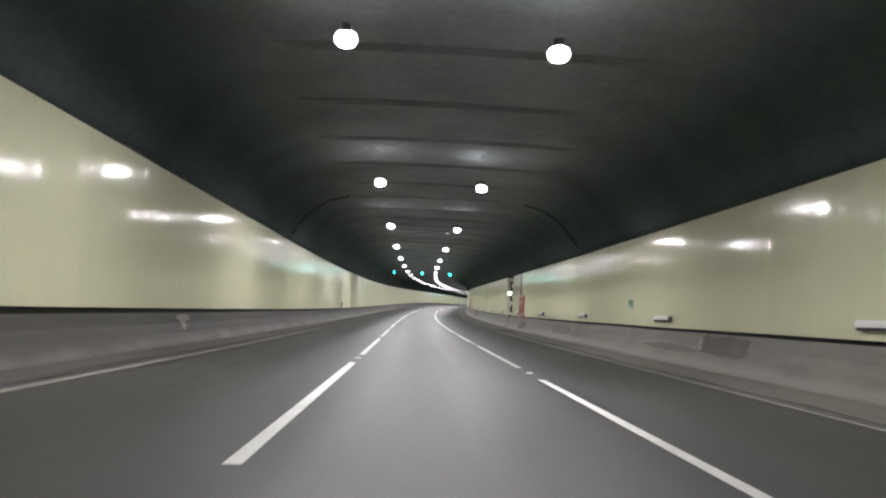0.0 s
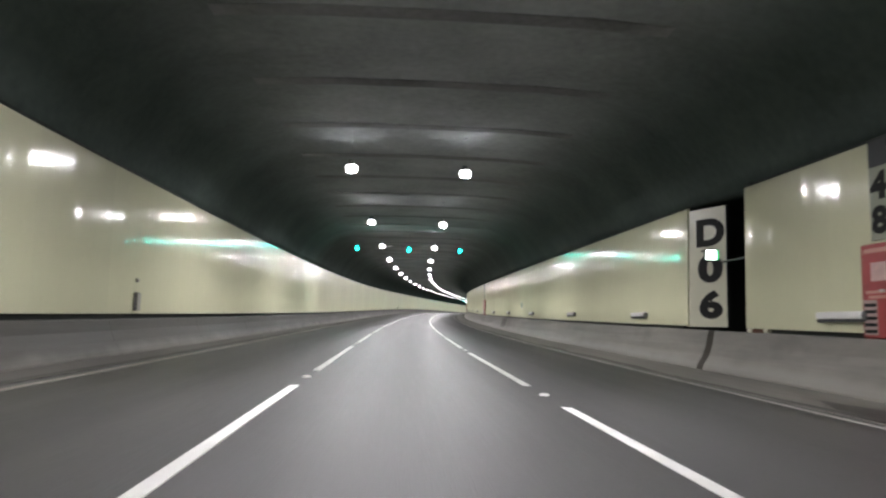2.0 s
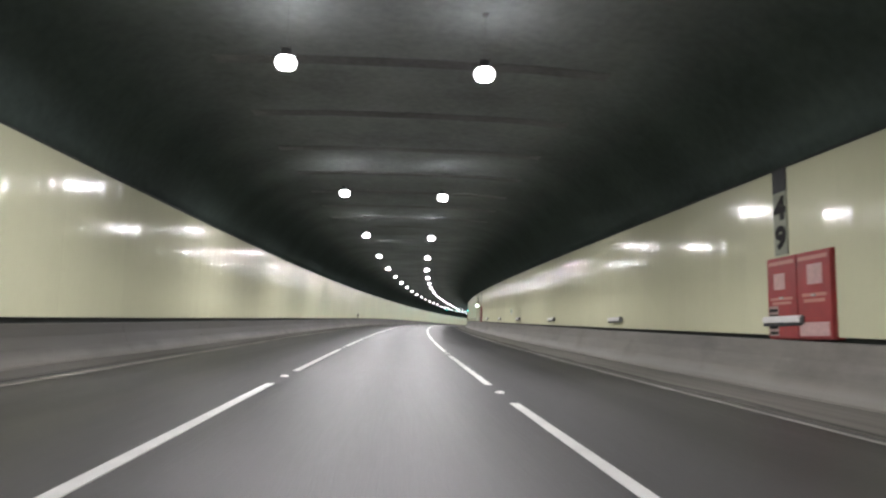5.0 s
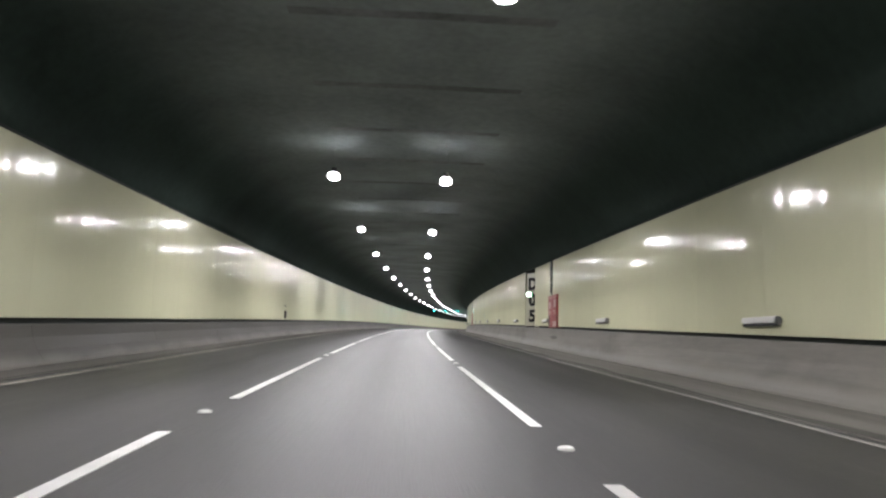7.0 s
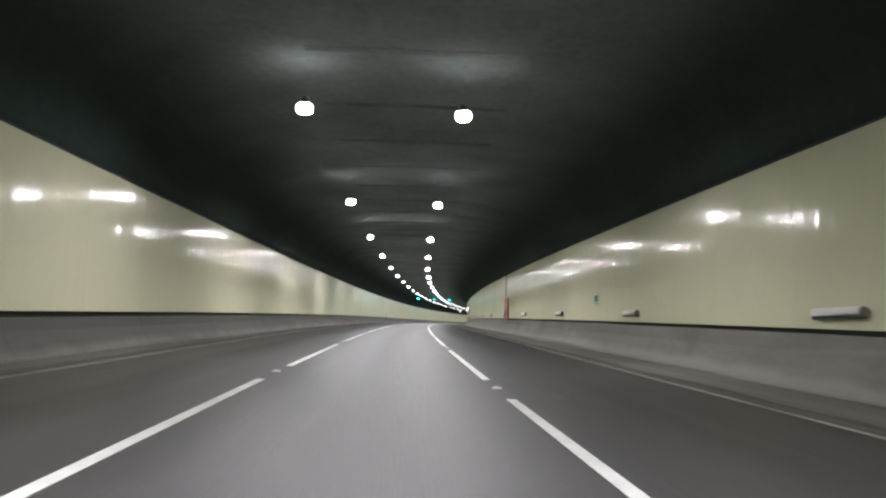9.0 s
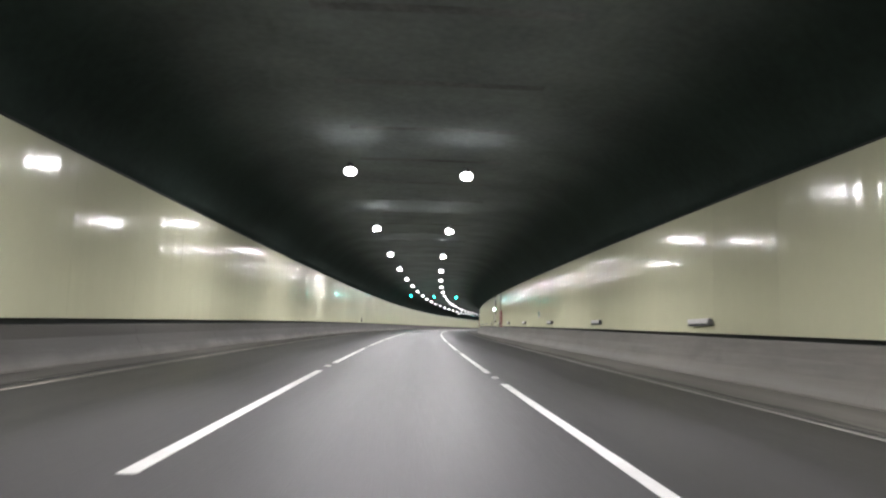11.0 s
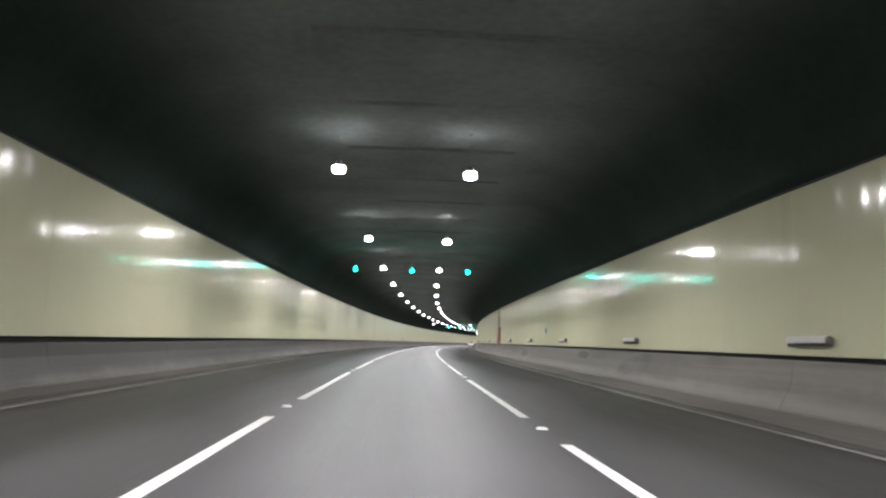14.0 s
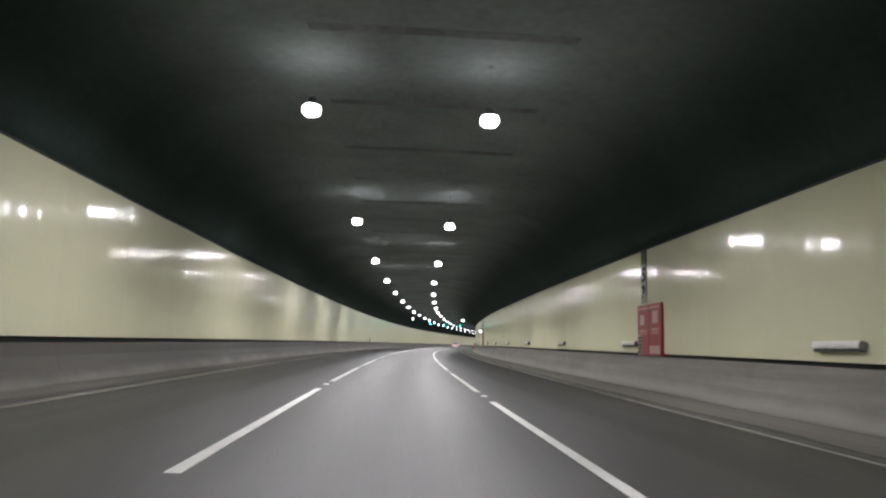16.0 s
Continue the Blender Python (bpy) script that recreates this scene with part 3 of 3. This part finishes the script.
def meter_box():
    ob = thing("meter_box", "narrow grey steel box low on the cream wall", "box", "grey boxes along the wall")
    part("body", boxed(0.0, 0.08, -0.11, 0.11, 0.0, 0.42, bevel=0.012), CAP_GREY, ob)
    part("lid", boxed(0.08, 0.092, -0.095, 0.095, 0.02, 0.40, bevel=0.004), BOX_GREY, ob)
    part("sensor", boxed(0.0, 0.05, -0.06, 0.06, 0.66, 0.74, bevel=0.01), BOX_GREY, ob)
    return ob


mb = None
for bs in (-53.0, 69.0, 191.3, 311.3, 433.5, 556.0):
    m = stand(bs, LEFT, 1.0)
    if mb is None:
        mb = meter_box()
        mb.matrix_basis = m
    else:
        copy_thing(mb, m)

# ---- exit recesses ----
BOARD = {2: 2.06, 3: 2.25}          # how far past the near edge each number board begins
for i, d in enumerate(DOORS):
    niche = tagged(new("exit_recess"), "near-black recess in the tunnel wall, its shade put into the colour, leading to an exit door", "recess", "exit recesses")
    niche.matrix_basis = stand(d, RIGHT, 0)
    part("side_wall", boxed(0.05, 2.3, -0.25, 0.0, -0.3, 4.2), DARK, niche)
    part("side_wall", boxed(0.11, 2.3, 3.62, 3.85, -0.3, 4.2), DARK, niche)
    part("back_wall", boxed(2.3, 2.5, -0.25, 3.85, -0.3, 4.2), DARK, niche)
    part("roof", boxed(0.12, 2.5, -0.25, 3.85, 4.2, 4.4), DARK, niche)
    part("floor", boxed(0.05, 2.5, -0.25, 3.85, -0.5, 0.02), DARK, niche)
    part("exit_door", boxed(2.24, 2.3, 1.1, 2.1, 0.02, 2.1, bevel=0.01), STEEL_DARK, niche)
    part("handrail", boxed(0.2, 0.24, 0.05, 1.6, 2.55, 2.59), BLACK, niche)
    # the flared panel with the exit's number, turned towards the traffic
    number = 7 - i
    board = thing("exit_number_board", "cream enamelled board with large black stacked exit number", "sign", "exit number boards")
    board.matrix_basis = stand(d + BOARD.get(i, 1.92), 7.845, 0.95) @ Matrix.Rotation(radians(-67), 4, "Z")
    part("board", boxed(-1.34, 0.0, 0.0, 0.05, 0.0, 3.09, bevel=0.006), ENAMEL_GREY, board)
    part("edge_trim", boxed(0.0, 0.02, 0.0, 0.08, 0.0, 3.09), STEEL_DARK, board)
    for ch, z in (("D", 2.08), ("0", 1.14), (str(max(number, 0)), 0.21)):
        lettering("character", ch, 0.73, BLACK, Matrix.Translation((-0.52, -0.006, z)) @ Matrix.Diagonal((1.35 if ch == "D" else 1.62, 1, 1, 1)), board, bold=0.05)
    offcut = thing("pipe_offcut", "short rusty brown pipe with pale ends under the panels", "pipe", "rusty pipes by the recesses")
    offcut.matrix_basis = stand(d - 0.02, 7.36, 0.865)
    part("pipe", boxed(-0.03, 0.05, -0.70, -0.22, 0.0, 0.075, bevel=0.02), RUST, offcut)
    for y0 in (-0.22, -0.90):
        part("pale_end", boxed(-0.035, 0.055, y0, y0 + 0.2, 0.0, 0.085, bevel=0.02), ENAMEL_GREY, offcut, "pale chipped end")
    sign = thing("exit_sign", "small lit white and green exit sign on a bracket", "sign", "lit exit signs")
    sign.matrix_basis = stand(d + 1.45, 7.27, 2.58)
    part("case", boxed(-0.17, 0.17, 0.02, 0.10, 0.0, 0.26, bevel=0.01), STEEL_DARK, sign)
    part("face", boxed(-0.15, 0.10, 0.0, 0.022, 0.02, 0.24), EXIT_LIT, sign, "glowing white face")
    part("green_field", boxed(0.10, 0.155, 0.0, 0.022, 0.02, 0.24), EXIT_GREEN, sign, "glowing green field")
    part("bracket", boxed(-0.02, 0.02, 0.04, 0.60, 0.26, 0.29), BLACK, sign)


# ---- vehicles far ahead ----
def car(label, paint):
    ob = thing("car", label, "car", "cars far ahead")
    body = [(-0.75, 0.25), (-0.84, 0.45), (-0.86, 0.8), (-0.82, 0.95), (-0.66, 1.42), (-0.58, 1.47), (0.58, 1.47), (0.66, 1.42), (0.82, 0.95), (0.86, 0.8), (0.84, 0.45), (0.75, 0.25)]
    cabin = [(-0.75, 0.25), (-0.84, 0.45), (-0.86, 0.8), (-0.80, 0.92), (-0.78, 0.95), (-0.7, 0.96), (0.7, 0.96), (0.78, 0.95), (0.80, 0.92), (0.86, 0.8), (0.84, 0.45), (0.75, 0.25)]
    bm = bmesh.new()
    rings = [[bm.verts.new((x * kx, y, z)) for x, z in sec] for y, sec, kx in ((0.0, cabin, 0.93), (0.12, cabin, 1.0), (0.5, body, 1.0), (2.2, body, 1.0), (3.0, cabin, 1.0), (4.1, cabin, 0.9))]
    for a, b in zip(rings, rings[1:]):
        for j in range(len(a)):
            bm.faces.new((a[j], a[(j + 1) % len(a)], b[(j + 1) % len(a)], b[j]))
    bm.faces.new(rings[0])
    bm.faces.new(rings[-1][::-1])
    bmesh.ops.recalc_face_normals(bm, faces=bm.faces)
    part("body", bm, paint, ob)
    bm = bmesh.new()
    vs = [bm.verts.new(v) for v in ((-0.7, 0.16, 1.0), (0.7, 0.16, 1.0), (0.58, 0.46, 1.4), (-0.58, 0.46, 1.4))]
    bm.faces.new(vs)
    r = bmesh.ops.extrude_face_region(bm, geom=list(bm.faces))
    for v in r["geom"]:
        if isinstance(v, bmesh.types.BMVert):
            v.co.y -= 0.03
    part("rear_window", bm, BLACK, ob)
    for x in (-0.7, 0.7):
        part("tail_light", boxed(x - 0.12, x + 0.12, -0.03, 0.06, 0.7, 0.88, bevel=0.02), TAIL, ob, "lit red tail light")
        for y in (0.75, 3.3):
            bm = bmesh.new()
            bmesh.ops.create_cone(bm, cap_ends=True, segments=20, radius1=0.31, radius2=0.31, depth=0.2, matrix=Matrix.Translation((x * 1.05, y, 0.31)) @ Matrix.Rotation(radians(90), 4, "Y"))
            part("wheel", bm, BLACK, ob)
    return ob


TAIL = glow("tail_light", (1.0, 0.05, 0.04), 1.8)
CAR_WHITE = material("white_car_paint", (0.72, 0.72, 0.72), 0.3, vary=0.05)
CAR_RED = material("red_car_paint", (0.45, 0.03, 0.03), 0.3, vary=0.05)
car("white hatchback with lit tail lights in the middle lane", CAR_WHITE).matrix_basis = stand(537, 0.1, 0)
car("red hatchback with lit tail lights in the inner lane", CAR_RED).matrix_basis = stand(568, 3.5, road_z(3.5))

# ---- marks: stains on the barrier, a pale smear and small pale patches on the road ----
WET = material("wet_dirt", (0.035, 0.033, 0.032), 0.5, vary=0.5, scale=1.2, fine=10)
STAIN = material("damp_stain", (0.135, 0.126, 0.114), 0.75, vary=0.45, scale=1.2, fine=10)
FAINT = material("faint_stain", (0.165, 0.155, 0.138), 0.75, vary=0.45, scale=1.2, fine=10)
SMEAR = material("pale_smear", (0.105, 0.102, 0.105), 0.48, vary=0.5, scale=1.5, fine=14)


def blot(name, mat, place_at, s0, s1, w0, w1, seed, parent, label, ends=0.15):
    """A thin patch with a ragged outline; place_at(s, w) gives its points."""
    rng = random.Random(seed)
    bm = bmesh.new()
    n, rows = 16, []
    for i in range(n + 1):
        f = i / n
        s = s0 + (s1 - s0) * f
        taper = min(1, 4 * f + ends, 4 * (1 - f) + ends)
        mid = (w0 + w1) / 2 + rng.uniform(-0.06, 0.06) * (w1 - w0)
        half = (w1 - w0) / 2 * taper * rng.uniform(0.9 if ends > 0.5 else 0.8, 1.0)
        rows.append([bm.verts.new(place_at(s + rng.uniform(-0.1, 0.1), mid + half * q)) for q in (-1, -0.5, 0, 0.5, 1)])
    for a, b in zip(rows, rows[1:]):
        for j in range(4):
            bm.faces.new((a[j], a[j + 1], b[j + 1], b[j]))
    bmesh.ops.recalc_face_normals(bm, faces=bm.faces)
    return part(name, bm, mat, parent, label)


def on_barrier(s, z):
    zs, us = [p[1] for p in PROFILE_R[1:7]], [p[0] for p in PROFILE_R[1:7]]
    return at(s, float(np.interp(z, zs, us)) - 0.006, z)


def on_left_barrier(s, z):
    zs, us = [p[1] for p in PROFILE_L[1:7]], [p[0] for p in PROFILE_L[1:7]]
    return at(s, float(np.interp(z, zs, us)) + 0.006, z)


def on_road(s, u):
    return at(s, u, road_z(u) + 0.004)


blot("smear", SMEAR, on_road, 27.0, 43.0, 0.18, 0.52, 1, road, "pale smear")
for i, (ps, pu) in enumerate(((96.0, 0.39), (94.4, 2.91), (206.8, 0.31), (205.6, 2.46), (300.4, -0.77), (299.1, 2.79), (80.4, -0.17), (152.2, -0.56))):
    blot("worn_patch", SMEAR, on_road, ps - 0.35, ps + 0.35, pu - 0.09, pu + 0.09, 10 + i, road, "small pale patch")
damp = tagged(new("barrier_stain"), "dark damp stains on the concrete barrier", "stain", kind="structure")
blot("stain", STAIN, on_barrier, 104.2, 106.8, 0.14, 0.80, 3, damp, "dark stain", ends=0.85)
blot("stain", STAIN, on_barrier, 59.6, 62.6, 0.10, 0.62, 4, damp, "dark stain", ends=0.6)
blot("stain", FAINT, on_barrier, 333.2, 335.0, 0.48, 0.80, 5, damp, "dark stain", ends=0.1)
blot("stain", FAINT, on_barrier, 348.6, 351.4, 0.22, 0.62, 17, damp, "dark stain", ends=0.1)
blot("stain", STAIN, on_barrier, 28.4, 31.0, 0.34, 0.84, 7, damp, "dark stain", ends=0.8)
blot("stain", FAINT, on_barrier, 31.2, 35.5, 0.28, 0.50, 8, damp, "dark stain", ends=0.1)
blot("stain", FAINT, on_barrier, 46.2, 50.6, 0.24, 0.72, 9, damp, "dark stain", ends=0.4)
blot("stain", STAIN, on_barrier, 183.2, 184.6, 0.38, 0.54, 13, damp, "dark stain", ends=0.2)
blot("pale_streak", PAINT_DIRTY, on_barrier, 30.95, 31.12, 0.42, 0.83, 14, damp, "pale run of spilt lime", ends=0.5)
blot("pale_streak", PAINT_DIRTY, on_left_barrier, 29.6, 30.6, 0.62, 0.79, 15, damp, "pale run of spilt lime", ends=0.3)
blot("pale_streak", PAINT_DIRTY, on_left_barrier, 29.9, 30.25, 0.42, 0.66, 16, damp, "pale run of spilt lime", ends=0.2)
blot("stain", WET, lambda s, u: at(s, u, road_z(u) + 0.02), 57.0, 62.5, 5.4, 6.45, 6, damp, "dark stain")

# ---- pieces: lane dashes, raised markers, barrier segments, wall panels ----
DASH = 9.388
dash = part("lane_dash", boxed(-0.065, 0.065, 0, DASH, -0.01, 0.005), PAINT, road)
pad = bmesh.new()
rings = [[pad.verts.new((0.078 * q * math.cos(a * math.pi / 6), 0.085 * q * math.sin(a * math.pi / 6), z)) for a in range(12)] for q, z in ((1.0, -0.01), (1.0, 0.006), (0.86, 0.022), (0.5, 0.032))]
for a, b in zip(rings, rings[1:]):
    for j in range(12):
        pad.faces.new((a[j], a[(j + 1) % 12], b[(j + 1) % 12], b[j]))
pad.faces.new(rings[-1])
marker = part("road_marker", pad, MARKER, road)
used = False
for base, phase in ((-1.75, 5.364), (1.75, 3.719)):
    for k in range(-5, 57):
        s = phase + 12.0 * k
        if s + 12 > END or s < START:
            continue
        # the left line stands a little further out at first
        u = float(np.interp(s, [20, 90, 200, 330], [-1.81, -1.79, -1.76, -1.70])) if base < 0 else base
        m = span(s, s + DASH, u, road_z(u), DASH)
        mm = stand(s + DASH / 2 + 6, u, road_z(u))
        if not used:
            dash.matrix_basis, marker.matrix_basis, used = m, mm, True
        else:
            repeat(dash, m, road)
            repeat(marker, mm, road)


def cross(profile, length):
    """A straight piece of a section, with u counted from its first corner's face."""
    bm = bmesh.new()
    uvl = bm.loops.layers.uv.verify()
    a = [bm.verts.new((u, 0, z)) for u, z in profile]
    b = [bm.verts.new((u, length, z)) for u, z in profile]
    n = len(profile)
    run = 0.0
    for j in range(n):
        f = bm.faces.new((a[j], a[(j + 1) % n], b[(j + 1) % n], b[j]))
        d = math.dist(profile[j], profile[(j + 1) % n])
        for lp, uv in zip(f.loops, ((run, 0), (run + d, 0), (run + d, length), (run, length))):
            lp[uvl].uv = uv
        run += d
    bm.faces.new(a)
    bm.faces.new(b[::-1])
    bmesh.ops.recalc_face_normals(bm, faces=bm.faces)
    return bm


GAPS = [0.2, 0.33, 0.015, 0.13, 0.2, 0.2, 0.2]      # open joint in the barrier at each recess


def sheet(low, top, sign, rng, columns=20):
    """One panel: a front of slightly buckled upright strips, a rolled top edge and a back."""
    L = MODULE - 0.003
    bm = bmesh.new()
    ys = [L * i / columns for i in range(columns + 1)]
    dx = [0.0 if i in (0, columns) else rng.uniform(-0.006, 0.006) for i in range(columns + 1)]
    front = [[bm.verts.new((d, y, z)) for y, d in zip(ys, dx)] for z in (low, (low + top) / 2, top - 0.02)]
    for a, b in zip(front, front[1:]):
        for i in range(columns):
            face = bm.faces.new((a[i], a[i + 1], b[i + 1], b[i]))
            face.smooth = True
            face.normal_update()
            if face.normal.x * sign > 0:
                face.normal_flip()
    sheet_faces = set(bm.faces)
    section = [(0.0, top - 0.02), (sign * 0.02, top), (sign * 0.07, top), (sign * 0.07, low), (0.0, low)]
    ends = [[bm.verts.new((u, y, z)) for u, z in section] for y in (0, L)]
    for j in range(4):
        bm.faces.new((ends[0][j], ends[0][j + 1], ends[1][j + 1], ends[1][j]))
    for e in ends:
        bm.faces.new(e)
    bmesh.ops.recalc_face_normals(bm, faces=[f for f in bm.faces if f not in sheet_faces])
    return bm


SEG = MODULE * 2
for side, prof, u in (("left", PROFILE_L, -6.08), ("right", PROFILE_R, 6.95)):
    grade = CONCRETE_DARK if side == "left" else CONCRETE
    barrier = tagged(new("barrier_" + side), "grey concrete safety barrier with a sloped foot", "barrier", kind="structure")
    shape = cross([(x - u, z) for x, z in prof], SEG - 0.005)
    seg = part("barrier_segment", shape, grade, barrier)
    half = part("barrier_segment", cross([(x - u, z) for x, z in prof], 1.0), grade, barrier)
    done = [False, False]
    k = int((START - DOOR) / SEG)
    while DOOR + SEG * (k + 1) < END:
        s0 = DOOR + SEG * k
        runs = [(s0, s0 + SEG)]
        if side == "right":
            for d, gap in zip(DOORS, GAPS):
                if s0 < d + 1.6 < s0 + SEG:
                    runs = [(s0, d + 1.75 - gap), (d + 1.75, s0 + SEG)]
        for a, b in runs:
            if b - a < 0.2:
                continue
            whole = len(runs) == 1
            ob, i = (seg, 0) if whole else (half, 1)
            m = span(a, b - (0 if whole else 0.012), u, 0, SEG if whole else 1.0)
            if done[i]:
                repeat(ob, m, barrier)
            else:
                ob.matrix_basis, done[i] = m, True
        k += 1
    if not done[1]:
        bpy.data.objects.remove(half)

for side, u, sign in (("left", LEFT, -1), ("right", RIGHT, 1)):
    low, top = PANEL_LOW[side[0]], PANEL_TOP[side[0]]
    cladding = tagged(new("cladding_" + side), "glossy cream enamelled wall panels over a black gap", "wall cladding", kind="structure")
    # wavy sheets: a few alike meshes, each buckled a little differently along its length
    kinds = []
    wavy = random.Random(21 + sign)
    for _ in range(6):
        kinds.append(part("wall_panel", sheet(low, top, sign, wavy), ENAMEL, cladding))
    fresh = [True] * len(kinds)
    rest = bmesh.new()
    rng = random.Random(5 if sign > 0 else 9)
    k = int((START - DOOR) / MODULE) + 1
    while DOOR + MODULE * (k + 1) < END:
        s0 = DOOR + MODULE * k
        k += 1
        if side == "right" and k % 40 == 1:
            continue
        i = rng.randrange(len(kinds))
        start = s0
        if side == "right" and k % 40 == 2:
            start = DOORS[0] + 122.34 * round((s0 - MODULE - DOORS[0]) / 122.34) + BOARD.get(round((s0 - MODULE - DOORS[0]) / 122.34), 1.92) + 1.18
        m = span(start, s0 + MODULE, u, 0, MODULE)
        if 5 < s0 < 400:
            if fresh[i]:
                kinds[i].matrix_basis, fresh[i] = m, False
            else:
                repeat(kinds[i], m, cladding)
        else:
            me = kinds[i].data.copy()
            me.transform(m)
            rest.from_mesh(me)
            bpy.data.meshes.remove(me)
    tagged(part("panel_run", rest, ENAMEL, cladding, "more cream panels of the same wall"), kind="stuff")
